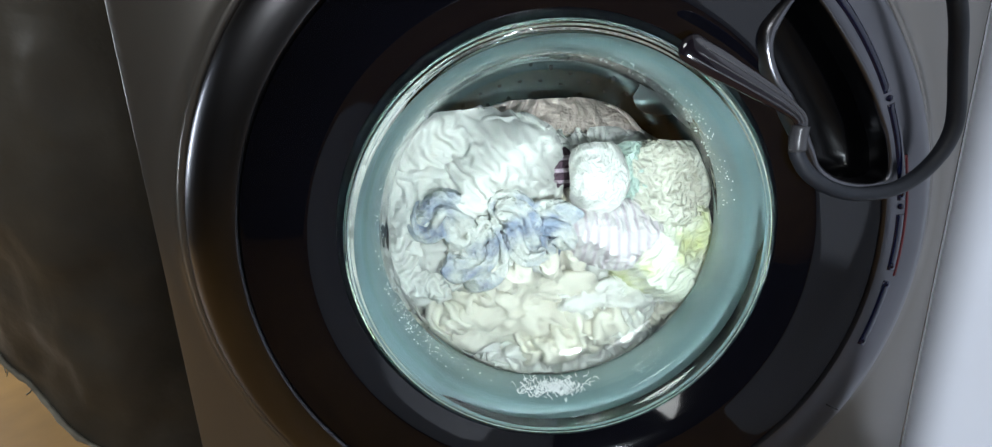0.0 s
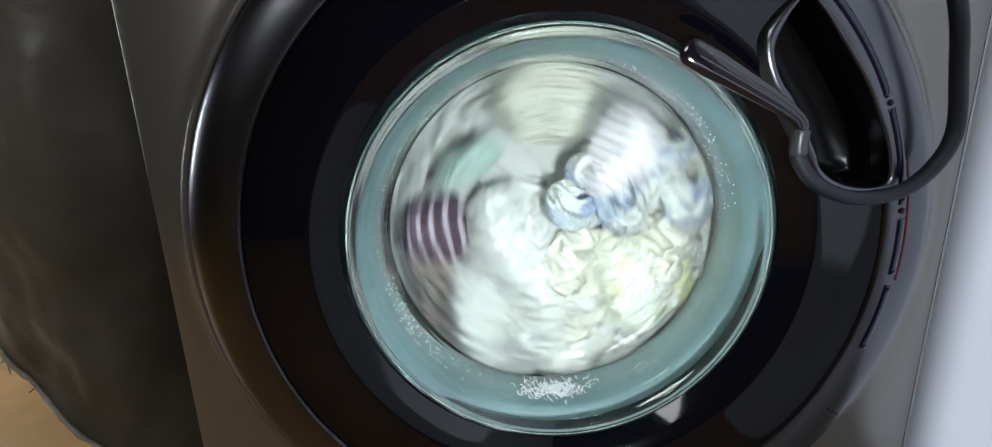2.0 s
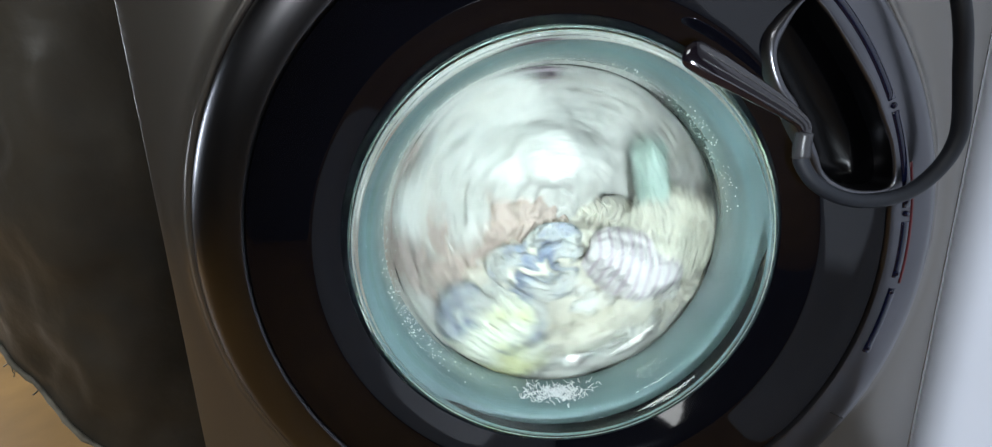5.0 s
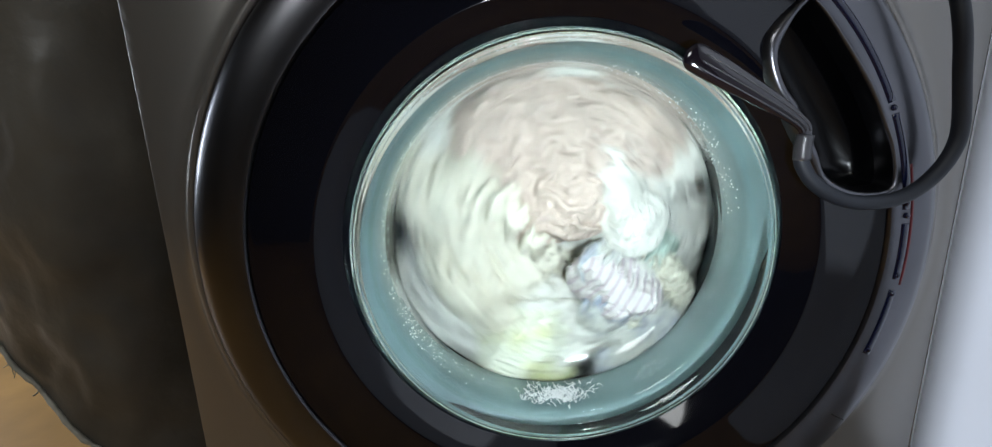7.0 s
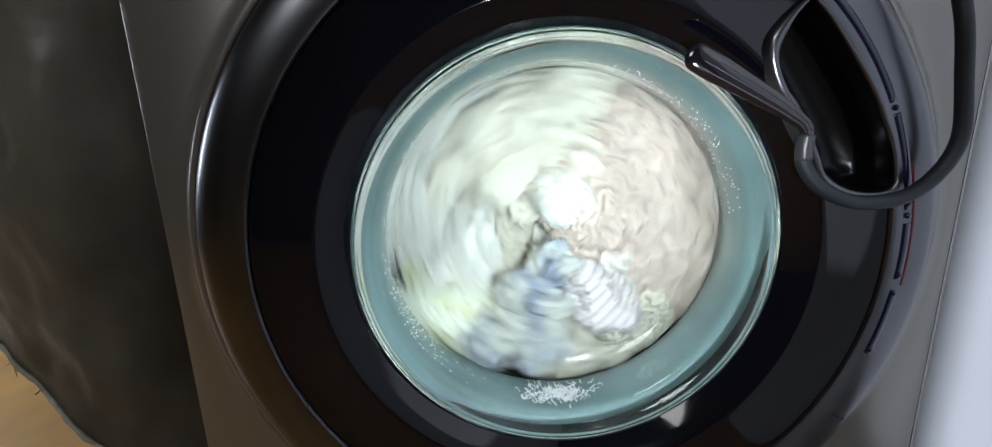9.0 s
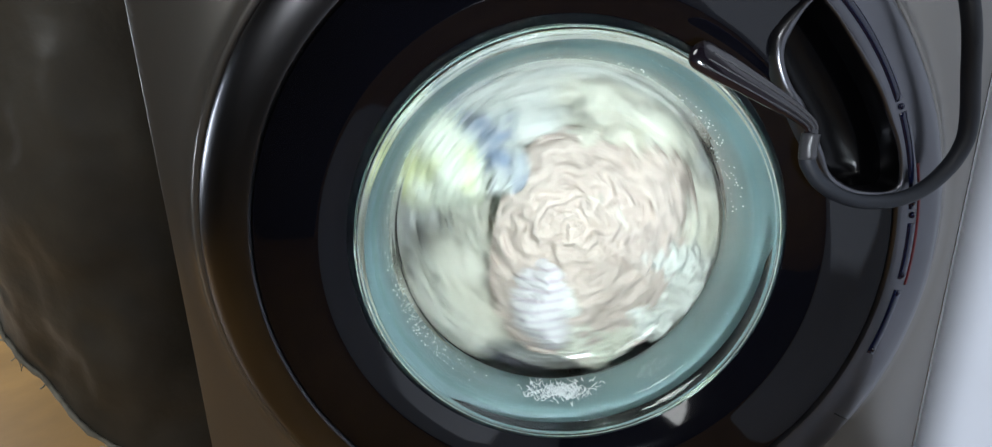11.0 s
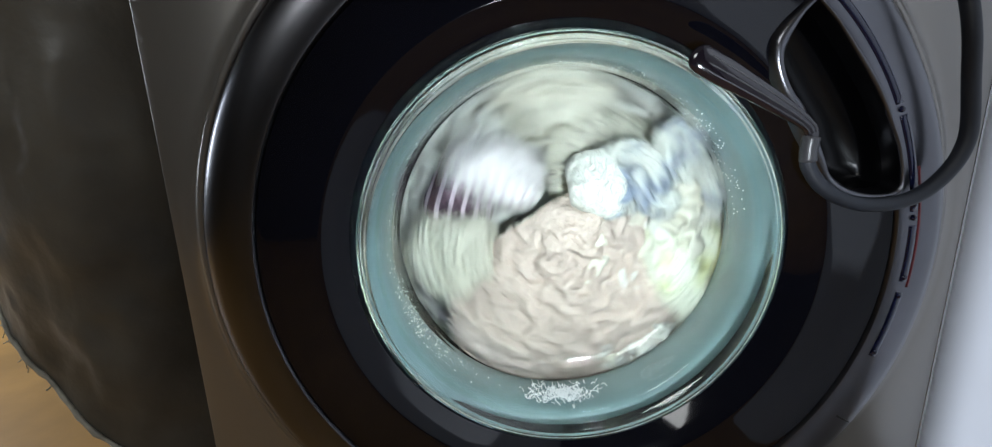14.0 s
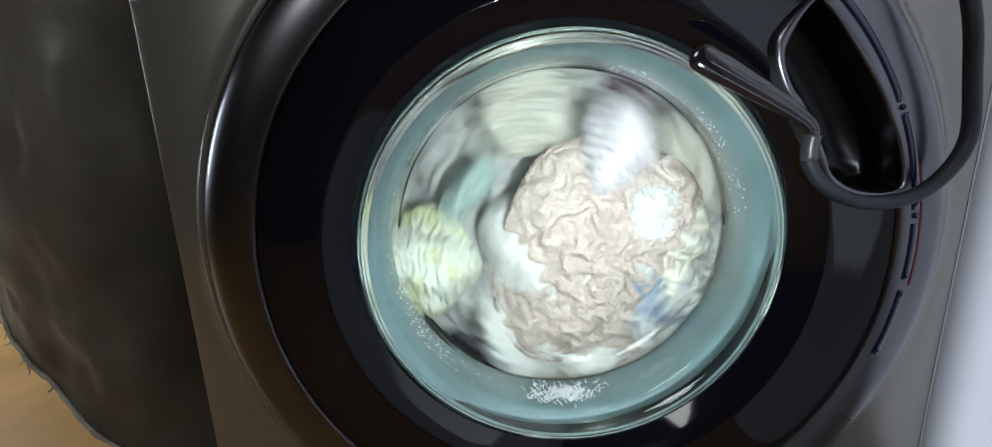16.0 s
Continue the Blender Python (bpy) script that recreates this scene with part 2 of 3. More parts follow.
# ---- the room ----
def room():
    bm = bmesh.new()
    tagged(part("floor", box(bm, -2.2, 0.345, -1.7, 1.0, -0.06, 0.0), M_FLOOR, smooth=False), "ochre brown floor beside the washing machine", "floor", kind="structure")
    tagged(part("wall_right", box(bmesh.new(), 0.345, 0.45, -1.7, 1.0, 0.0, 2.4), M_WALL_WHITE, smooth=False), "bright white painted wall beside the machine", "wall", kind="structure")
    # opening added out of view to hold the floor's fill
    wall = bmesh.new()
    box(wall, -2.3, -2.2, -1.7, 0.28, 0.0, 2.4)
    box(wall, -2.3, -2.2, 0.95, 1.0, 0.0, 2.4)
    box(wall, -2.3, -2.2, 0.28, 0.95, 0.0, 0.45)
    box(wall, -2.3, -2.2, 0.28, 0.95, 1.15, 2.4)
    tagged(part("wall_left", wall, M_WALL_ROOM, smooth=False), "unseen dark room wall", "wall", kind="structure")
    tagged(part("wall_back", box(bmesh.new(), -2.3, 0.45, 1.0, 1.1, 0.0, 2.4), M_WALL_ROOM, smooth=False), "unseen dark wall behind the machine", "wall", kind="structure")
    # opening added out of view; its edges shape the sun on wall_right
    wall = bmesh.new()
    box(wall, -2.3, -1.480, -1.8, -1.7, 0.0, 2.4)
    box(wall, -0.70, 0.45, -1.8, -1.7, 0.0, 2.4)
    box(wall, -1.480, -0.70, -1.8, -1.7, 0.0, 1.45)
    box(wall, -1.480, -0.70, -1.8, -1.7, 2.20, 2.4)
    tagged(part("wall_front", wall, M_WALL_ROOM, smooth=False), "unseen dark wall", "wall", kind="structure")
    tagged(part("ceiling", box(bmesh.new(), -2.3, 0.45, -1.8, 1.1, 2.4, 2.5), M_CEIL, smooth=False), "plain ceiling", "ceiling", kind="structure")
    fr = bmesh.new()
    for y in (0.28, 0.92):
        box(fr, -2.28, -2.24, y, y + 0.03, 0.45, 1.15)
    for z in (0.45, 1.12):
        box(fr, -2.28, -2.24, 0.31, 0.92, z, z + 0.03)
    tagged(part("unseen_window_1", fr, M_FRAME, smooth=False), "pale painted frame of an added, unseen window", "window", kind="structure")
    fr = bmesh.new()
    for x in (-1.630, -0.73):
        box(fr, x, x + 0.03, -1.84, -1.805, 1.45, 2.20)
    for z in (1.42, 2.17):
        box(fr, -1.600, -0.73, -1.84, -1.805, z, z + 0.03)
    tagged(part("unseen_window_2", fr, M_FRAME, smooth=False), "pale painted frame of an added, unseen window", "window", kind="structure")


room()


# ---- the washing machine ----
machine = tagged(new("washing_machine"), "silver front-loading washing machine with a black round door", "washing machine")


def front_panel():
    bm = bmesh.new()
    seg, hx, z0, z1 = 192, 0.300, 0.05, 0.85
    hole = []
    rim = []
    for i in range(seg):
        a = 2 * math.pi * i / seg
        c, s = math.cos(a), math.sin(a)
        k = min(hx / abs(c) if abs(c) > 1e-6 else 9, ((z1 - Z0) if s > 0 else (Z0 - z0)) / abs(s) if abs(s) > 1e-6 else 9)
        rim.append((k * c, k * s))
        hole.append((c, s))
    rows = []
    # from the back of the hole over its rounded lip to the panel's turned-back outer edge
    for r, y in ((0.270, 0.020), (0.270, -0.006), (0.2715, -0.0095), (0.2745, -0.0100), (0.2775, -0.0075), (0.281, -0.0035), (0.286, -0.001), (0.292, 0.0)):
        rows.append([bm.verts.new((r * c, y, Z0 + r * s)) for c, s in hole])
    for f, y in ((0.9975, 0.0), (0.9995, 0.0006), (1.0, 0.002), (1.0, 0.02)):
        rows.append([bm.verts.new((max(0.292, abs(x) * f) * (1 if x > 0 else -1) if abs(x) > 0.29 else x * f, y, Z0 + z * f)) for x, z in rim])
    for a, b in zip(rows, rows[1:]):
        for i in range(seg):
            j = (i + 1) % seg
            bm.faces.new((a[i], a[j], b[j], b[i]))
    return part("front_panel", bm, M_PANEL, machine, "silver-grey painted sheet metal front")


def machine_body():
    front_panel()
    for s in (-1, 1):
        x = 0.309 if s > 0 else -0.295
        part("side_panel", box(bmesh.new(), x - 0.0088, x + 0.004, 0.0125, 0.56, 0.03, 0.849, 0.004), M_SIDE, machine, "brownish grey cabinet side", smooth=False)
    part("top_panel", box(bmesh.new(), -0.298, 0.298, 0.004, 0.57, 0.851, 0.872, 0.004), M_PANEL, machine, smooth=False)
    part("back_panel", box(bmesh.new(), -0.298, 0.298, 0.561, 0.566, 0.03, 0.85), M_PANEL, machine, smooth=False)
    part("plinth", box(bmesh.new(), -0.295, 0.295, 0.03, 0.55, 0.0, 0.049, 0.003), M_DARK, machine, smooth=False)
    part("door_recess", lathe([(0.2695, 0.018), (0.2695, 0.004), (0.262, 0.006), (0.20, 0.010), (0.20, 0.018)]), M_DARK, machine)


machine_body()
# brighter strip added as the highlight along the front's right edge
part("edge_highlight", box(bmesh.new(), 0.3002, 0.3022, 0.0005, 0.012, 0.05, 0.85, 0.0005), M_EDGE_HIGHLIGHT, machine, "added pale strip for the highlight on the front's edge")


POCKET = [(0.150, 0.597), (0.1415, 0.587), (0.1342, 0.5705), (0.1336, 0.561), (0.1367, 0.5514), (0.1424, 0.5415), (0.1496, 0.533), (0.159, 0.517), (0.166, 0.502), (0.1723, 0.488), (0.186, 0.478), (0.204, 0.4735), (0.2185, 0.4760), (0.2190, 0.489), (0.2137, 0.5065), (0.2074, 0.519), (0.1984, 0.5356), (0.1876, 0.5516), (0.1748, 0.569), (0.1626, 0.5845)]


def prism(points, y0, y1):
    bm = bmesh.new()
    a = [bm.verts.new((x, y0, z)) for x, z in points]
    b = [bm.verts.new((x, y1, z)) for x, z in points]
    bm.faces.new(a)
    bm.faces.new(list(reversed(b)))
    for i in range(len(a)):
        j = (i + 1) % len(a)
        bm.faces.new((a[j], a[i], b[i], b[j]))
    return bm


def cut(ob, bm):
    """Cuts a solid out of a part."""
    tool = new("tool", mesh_of("tool", bm, M_DARK))
    md = ob.modifiers.new("cut", "BOOLEAN")
    md.operation, md.object, md.solver = "DIFFERENCE", tool, "EXACT"
    bpy.context.view_layer.update()
    done = bpy.data.meshes.new_from_object(ob.evaluated_get(bpy.context.evaluated_depsgraph_get()))
    ob.modifiers.clear()
    ob.data = done
    bpy.data.objects.remove(tool)
    return ob


def door():
    ring = [(0.2655, -0.004), (0.2655, -0.016), (0.2635, -0.022), (0.259, -0.0265), (0.253, -0.029), (0.246, -0.031), (0.240, -0.0318),
            (0.236, -0.0321), (0.2275, -0.0322), (0.2252, -0.0315), (0.2237, -0.0285), (0.2237, 0.003), (0.2655, 0.003)]
    body = part("door", lathe(ring, 192), M_TRIM, machine, "glossy black round door with a thick clear glass bowl")
    curve = [Vector((p.x, p.z)) for p in smooth_path([(x, 0, z) for x, z in POCKET + POCKET[:1]], 5)][:-1]
    cut(body, prism([(p.x, p.y) for p in curve], -0.05, 0.05))
    crease(body, 40)
    dish = [(0.2231, -0.0292), (0.219, -0.0282), (0.207, -0.0276), (0.193, -0.0274), (0.186, -0.0275), (0.1820, -0.0276), (0.1795, -0.0274), (0.1775, -0.0264), (0.170, -0.0200), (0.1585, -0.0100), (0.1585, 0.002), (0.2231, 0.002)]
    d = part("door_dish", lathe(dish, 192), M_BLACK, body, "glossy black dished plastic")
    cen = Vector((0.176, 0.535))
    cut(d, prism([(p.x, p.y) for p in curve], -0.05, 0.05))
    crease(d, 40)
    # recess behind the cut, with a proud rounded frame
    bm = bmesh.new()
    loops = []
    for k, y in ((1.0, -0.0285), (0.985, -0.020), (0.95, -0.003), (0.90, 0.0025)):
        loops.append([bm.verts.new((cen.x + (p.x - cen.x) * k, y, cen.y + (p.y - cen.y) * k)) for p in curve])
    for a, b in zip(loops, loops[1:]):
        for i in range(len(a)):
            j = (i + 1) % len(a)
            bm.faces.new((a[i], a[j], b[j], b[i]))
    bm.faces.new(loops[-1])
    part("handle_pocket", bm, M_POCKET, body, "deep black handle recess")
    bm = bmesh.new()
    loops = []
    for k, grow, y in ((1.0, 0.0100, -0.0255), (1.0, 0.0085, -0.0315), (1.0, 0.0055, -0.0338), (1.0, 0.0020, -0.0338), (1.0, 0.0, -0.0310), (0.99, 0.0, -0.0235), (0.97, 0.0, -0.012)):
        row = []
        for p in curve:
            out = (p - cen).normalized()
            wide = 0.5 + 0.6 * max(0.0, min(1.0, (0.215 - math.hypot(p.x, p.y - Z0)) / 0.02))
            row.append(bm.verts.new((cen.x + (p.x - cen.x) * k + out.x * grow * wide, y, cen.y + (p.y - cen.y) * k + out.y * grow * wide)))
        loops.append(row)
    for a, b in zip(loops, loops[1:]):
        for i in range(len(a)):
            j = (i + 1) % len(a)
            bm.faces.new((a[i], a[j], b[j], b[i]))
    part("handle_frame", bm, M_TRIM, body, "glossy moulded edge of the handle")
    # dark inlays in the trim beside the handle, with studs for highlights and a red strip for a reflection
    for a0, a1 in ((-19.5, -7.0), (-5.0, 5.0), (7.5, 24.0), (26.0, 52.0)):
        part("trim_inlay", lathe([(0.2318, -0.0318), (0.2323, -0.0329), (0.2368, -0.0329), (0.2374, -0.0318)], 24, True, a0, a1), M_INLAY, body, "dark blue glossy inlay")
    # small domes added where highlights sit at the inlays' ends
    for a in (-18.6, -7.6, -4.2, 6.4, 8.6, 25.0):
        bm = bmesh.new()
        bmesh.ops.create_icosphere(bm, subdivisions=2, radius=0.0022, matrix=Matrix.Translation((0.2345 * math.cos(radians(a)), -0.0325, Z0 + 0.2345 * math.sin(radians(a)))))
        part("highlight_stud", bm, M_INLAY, body)
    # reflection in the trim, put in as a dark red strip
    part("red_reflection", lathe([(0.2378, -0.0316), (0.2380, -0.0323), (0.2396, -0.0323), (0.2398, -0.0316)], 24, True, -6.0, 15.0), M_RED, body, "thin dark red strip standing for a reflection")
    # a short seam in the outer trim
    for a in (-32.4,):
        bm = bmesh.new()
        c, s = math.cos(radians(a)), math.sin(radians(a))
        tube(bm, [Vector((r * c, y, Z0 + r * s)) for r, y in ((0.240, -0.0322), (0.247, -0.0313), (0.254, -0.0292))], 0.0006, 6)
        part("trim_seam", bm, M_DARK, body)
    return body


door_ob = door()


def glass_bowl():
    outer = [(0.1578, -0.0100), (0.1579, -0.0135), (0.1572, -0.0158), (0.1562, -0.0164), (0.1556, -0.0158), (0.1549, -0.0170), (0.1535, -0.0183), (0.1520, -0.0186), (0.1512, -0.0178), (0.1503, -0.0184), (0.1485, -0.0180), (0.1460, -0.0162), (0.1435, -0.0132), (0.1413, -0.0092), (0.1396, -0.0042)]
    wall_front = [(0.1382, 0.004), (0.1375, 0.012), (0.1370, 0.022), (0.1364, 0.034), (0.1358, 0.0378), (0.1345, 0.0405), (0.1310, 0.0447), (0.1265, 0.0484), (0.1220, 0.0508), (0.1170, 0.0524), (0.1100, 0.0535), (0.1000, 0.0543), (0.08, 0.0554), (0.05, 0.0566), (0.025, 0.0572), (0.0, 0.0574)]
    wall_back = [(0.0, 0.0636), (0.03, 0.0634), (0.06, 0.0627), (0.09, 0.0616), (0.1050, 0.0606), (0.1150, 0.0594), (0.1240, 0.0568), (0.1310, 0.0528), (0.1365, 0.0475), (0.1400, 0.0410), (0.1412, 0.034), (0.1418, 0.020), (0.1430, 0.004), (0.1480, -0.003), (0.1575, -0.004)]
    bm = lathe(outer + wall_front + wall_back, 192, closed=True)
    bmesh.ops.remove_doubles(bm, verts=bm.verts, dist=0.00001)
    bmesh.ops.dissolve_degenerate(bm, edges=bm.edges, dist=0.00001)
    ob = part("glass_bowl", bm, M_GLASS, door_ob, "thick greenish clear glass bowl, wet inside")
    ob.visible_shadow = False
    return ob


glass_bowl()


def gasket():
    prof = [(0.1640, 0.004), (0.1590, 0.008), (0.1565, 0.016), (0.1555, 0.028), (0.1555, 0.042), (0.1560, 0.056), (0.1580, 0.066), (0.1660, 0.071), (0.1800, 0.0735),
            (0.2000, 0.075), (0.2120, 0.077), (0.2120, 0.082), (0.165, 0.078), (0.1605, 0.060), (0.1600, 0.040), (0.1610, 0.022), (0.1660, 0.012), (0.199, 0.012), (0.199, 0.008)]
    part("door_gasket", lathe(prof, 160), M_RUBBER, machine, "blue-grey rubber door gasket")


gasket()


def drum():
    """The drum's own space has its axis at the origin."""
    shift = Matrix.Translation((0, 0, -Z0))
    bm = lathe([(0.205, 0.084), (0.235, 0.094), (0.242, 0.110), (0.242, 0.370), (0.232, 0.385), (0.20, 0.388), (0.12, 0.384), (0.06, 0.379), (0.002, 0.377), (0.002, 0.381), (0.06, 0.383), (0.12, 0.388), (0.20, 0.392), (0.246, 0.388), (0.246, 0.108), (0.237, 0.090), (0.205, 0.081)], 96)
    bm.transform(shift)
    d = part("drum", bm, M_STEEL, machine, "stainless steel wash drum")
    for k in range(3):
        bm = bmesh.new()
        a = radians(30 + 120 * k)
        m = Matrix.Rotation(-a, 4, "Y")
        prof = [(-0.038, 0.243), (-0.030, 0.226), (-0.014, 0.196), (0.0, 0.190), (0.014, 0.196), (0.030, 0.226), (0.038, 0.243)]
        rows = []
        for y, f in ((0.125, 0.35), (0.135, 0.9), (0.15, 1.0), (0.345, 1.0), (0.36, 0.9), (0.37, 0.35)):
            rows.append([bm.verts.new(m @ Vector((0.243 - (0.243 - r) * f, y, x))) for x, r in prof])
        for p, q in zip(rows, rows[1:]):
            for i in range(len(prof) - 1):
                bm.faces.new((p[i], p[i + 1], q[i + 1], q[i]))
        bm.faces.new(rows[0])
        bm.faces.new(list(reversed(rows[-1])))
        part("paddle", bm, M_PADDLE, d, "pressed steel lifter")
    bm = bmesh.new()
    for ring_r, count in ((0.05, 10), (0.08, 16), (0.11, 22), (0.14, 28), (0.17, 34), (0.20, 40)):
        for i in range(count):
            a = 2 * math.pi * i / count
            c = Vector((ring_r * math.cos(a), 0.372, ring_r * math.sin(a)))
            vs = [bm.verts.new(c + Vector((0.0035 * math.cos(b * math.pi / 3), 0, 0.0035 * math.sin(b * math.pi / 3)))) for b in range(6)]
            bm.faces.new(vs)
    for v in bm.verts:
        v.co.y = 0.3755
    tagged(part("drum_holes", bm, M_DARK, d, "dark round perforations"), kind="stuff")
    return d


drum_ob = drum()


# ---- the cord looped over the door ----
def cord():
    thing = tagged(new("cable"), "dark grey rubber cable looped over the door handle", "cable")
    pts = [(0.226, -0.018, 0.72), (0.229, -0.030, 0.640), (0.2354, -0.044, 0.5815), (0.2422, -0.044, 0.5487), (0.2475, -0.044, 0.518), (0.2460, -0.044, 0.5022), (0.2386, -0.044, 0.4883), (0.2262, -0.044, 0.4763), (0.2105, -0.044, 0.4698), (0.1896, -0.044, 0.4689), (0.1721, -0.044, 0.4738), (0.1584, -0.043, 0.4831), (0.1505, -0.042, 0.4945), (0.1495, -0.042, 0.500)]
    part("cord", tube(bmesh.new(), smooth_path(pts, 8), 0.0048, 14), M_CORD, thing, "dark grey rubber cord")
    part("ferrule", tube(bmesh.new(), smooth_path([(0.1497, -0.042, 0.498), (0.1492, -0.042, 0.506), (0.1500, -0.042, 0.514)], 4), 0.0053, 14), M_FERRULE, thing, "grey sleeve")
    path = smooth_path([(0.1500, -0.042, 0.511), (0.1485, -0.0425, 0.519), (0.138, -0.0425, 0.5275), (0.121, -0.042, 0.538), (0.101, -0.040, 0.550), (0.084, -0.038, 0.560), (0.072, -0.036, 0.568)], 6)
    n = len(path)
    rad = []
    for i in range(n):
        s = i / (n - 1)
        w = 0.0046 + 0.0046 * max(0, min(1, (s - 0.25) / 0.5))
        rad.append(w * (1.0 if s < 0.90 else max(0.08, math.sqrt(max(0.0, 1 - ((s - 0.90) / 0.101) ** 2)))))
    part("paddle_end", tube(bmesh.new(), path, rad, 16, 0.36), M_PADDLE_END, thing, "flat glossy dark plastic end")
    for side in (-0.45, 0.05, 0.5):
        rib = []
        for i in range(4, n - 5):
            d = (path[i + 1] - path[i - 1]).normalized()
            rib.append(path[i] + Vector((0, -1, 0)).cross(d) * rad[i] * side + Vector((0, -rad[i] * 0.36 * math.sqrt(1 - side * side) - 0.0001, 0)))
        part("rib", tube(bmesh.new(), rib, 0.0005, 6), M_FERRULE, thing)


cord()


# ---- the tarpaulin beside the machine ----
def tarpaulin():
    thing = tagged(new("tarpaulin"), "dark grey creased tarpaulin hanging beside the machine", "tarpaulin")

    def sheet_y(x, z):
        v = Vector((x * 5, 0, z * 3.0))
        return 0.128 + (2.4 if x < -0.5 else 7.0) * (x + 0.50) ** 2 + 0.022 * noise.noise(v) + 0.008 * noise.noise(v * 3.3) + 0.0060 * abs(noise.noise(v * 5.1)) + 0.0070 * max(0.0, noise.noise(v * 9) - 0.30)

    def hem_z(x):
        return 0.2550 - 0.87 * (x + 0.615) + 0.006 * noise.noise(Vector((x * 25, 1, 0)))

    nx, nz = 90, 110
    x0, x1, top = -1.05, -0.305, 1.25
    bm = bmesh.new()
    for back in (0, 1):
        g = []
        for i in range(nx + 1):
            x = x0 + (x1 - x0) * i / nx
            lo = max(0.01, hem_z(x))
            g.append([bm.verts.new((x, sheet_y(x, lo + (top - lo) * j / nz) + 0.0015 * back, lo + (top - lo) * j / nz)) for j in range(nz + 1)])
        for i in range(nx):
            for j in range(nz):
                bm.faces.new((g[i][j], g[i + 1][j], g[i + 1][j + 1], g[i][j + 1]))
    part("sheet", bm, M_TARP, thing)
    bm = bmesh.new()
    rnd = random.Random(4)
    path = []
    for i in range(80):
        x = -1.0 + 0.58 * i / 79
        z = max(0.012, hem_z(x))
        path.append(Vector((x, sheet_y(x, z) - 0.002, z)))
    tube(bm, path, [0.0022 + 0.0016 * rnd.random() for _ in path], 6)
    for k in range(90):
        p = path[rnd.randrange(len(path) - 1)]
        q = p + Vector((rnd.uniform(-0.012, 0.006), rnd.uniform(-0.006, 0.002), rnd.uniform(-0.014, 0.006)))
        tube(bm, [p, (p + q) / 2 + Vector((0.002, -0.002, 0)), q], 0.0006, 4)
    part("frayed_hem", bm, M_HEM, thing, "pale frayed lower hem")


tarpaulin()

# ---- the laundry ----
AX, AZ = 0.013, 0.428       # the middle of the tumbling load


def billow(v):
    return abs(noise.noise(v))


def crumple(half, depth, slack, seed, n=60):
    """A sheet of cloth wider than its place, pushed together step by step until it buckles into folds. Returns a grid of points (x, y, z)."""
    rng = np.random.RandomState(seed)
    hx, hz = half
    u, v = np.meshgrid(np.linspace(-1, 1, n), np.linspace(-1, 1, n), indexing="ij")
    p = np.stack([u * hx * slack, np.full_like(u, depth * 0.5), v * hz * slack], -1)
    for _ in range(9):
        kx, kz, ph = rng.uniform(-5, 5), rng.uniform(-5, 5), rng.uniform(0, 6.3)
        p[..., 1] += depth * 0.16 * np.sin(kx * u + kz * v + ph)
    lx, lz = 2 * hx * slack / (n - 1), 2 * hz * slack / (n - 1)
    ld = math.hypot(lx, lz)
    pairs = []
    for o in (0, 1):
        pairs.append((p[o:n - 1:2], p[o + 1:n:2], lx, 0.5))
        pairs.append((p[:, o:n - 1:2], p[:, o + 1:n:2], lz, 0.5))
    for o in (0, 1):
        pairs.append((p[o:n - 1:2, :-1], p[o + 1:n:2, 1:], ld, 0.25))
        pairs.append((p[o:n - 1:2, 1:], p[o + 1:n:2, :-1], ld, 0.25))
    for o in range(4):
        m = (n - 2 - o + 3) // 4
        pairs.append((p[o:n - 2:4][:m], p[o + 2:n:4][:m], 2 * lx, 0.05))
        pairs.append((p[:, o:n - 2:4][:, :m], p[:, o + 2:n:4][:, :m], 2 * lz, 0.05))
    steps, before = 60, slack
    for k in range(steps):
        now = slack + (1.0 - slack) * min(1.0, (k + 1) / (steps * 0.85))
        p[..., 0] *= now / before
        p[..., 2] *= now / before
        before = now
        p += rng.normal(0, depth * 0.006, p.shape)
        for _ in range(5):
            for a, b, rest, stiff in pairs:
                d = b - a
                ln = np.sqrt((d * d).sum(-1, keepdims=True)) + 1e-9
                d *= stiff * (1 - rest / ln)
                a += d
                b -= d
            np.clip(p[..., 1], 0, depth, out=p[..., 1])
            q = (np.abs(p[..., 0] / (hx * now)) ** 3 + np.abs(p[..., 2] / (hz * now)) ** 3) ** (1 / 3)
            f = 1 / np.maximum(1.0, q)
            p[..., 0] *= f
            p[..., 2] *= f
    # twice as fine, rounded once
    fine = np.zeros((2 * n - 1, 2 * n - 1, 3))
    fine[::2, ::2] = p
    fine[1::2, ::2] = (p[1:] + p[:-1]) / 2
    fine[:, 1::2] = (fine[:, 2::2] + fine[:, :-1:2]) / 2
    soft = fine.copy()
    soft[1:-1, 1:-1] = 0.72 * fine[1:-1, 1:-1] + 0.07 * (fine[2:, 1:-1] + fine[:-2, 1:-1] + fine[1:-1, 2:] + fine[1:-1, :-2])
    return soft


def sheet_over(bm, half, seed, slack, deep):
    """Lays a crumpled sheet over the front of a body; its edge turns back round the sides."""
    hx, hy, hz = half
    depth = hy * deep
    g = crumple((hx, hz), depth, slack, seed)
    q = np.sqrt((g[..., 0] / hx) ** 2 + (g[..., 2] / hz) ** 2)
    g[..., 1] += -hy * 0.97 + hy * 0.55 * np.clip(q, 0, 1.25) ** 4
    n = g.shape[0]
    rows = [[bm.verts.new(g[i, j]) for j in range(n)] for i in range(n)]
    for i in range(n - 1):
        for j in range(n - 1):
            bm.faces.new((rows[i][j], rows[i + 1][j], rows[i + 1][j + 1], rows[i][j + 1]))


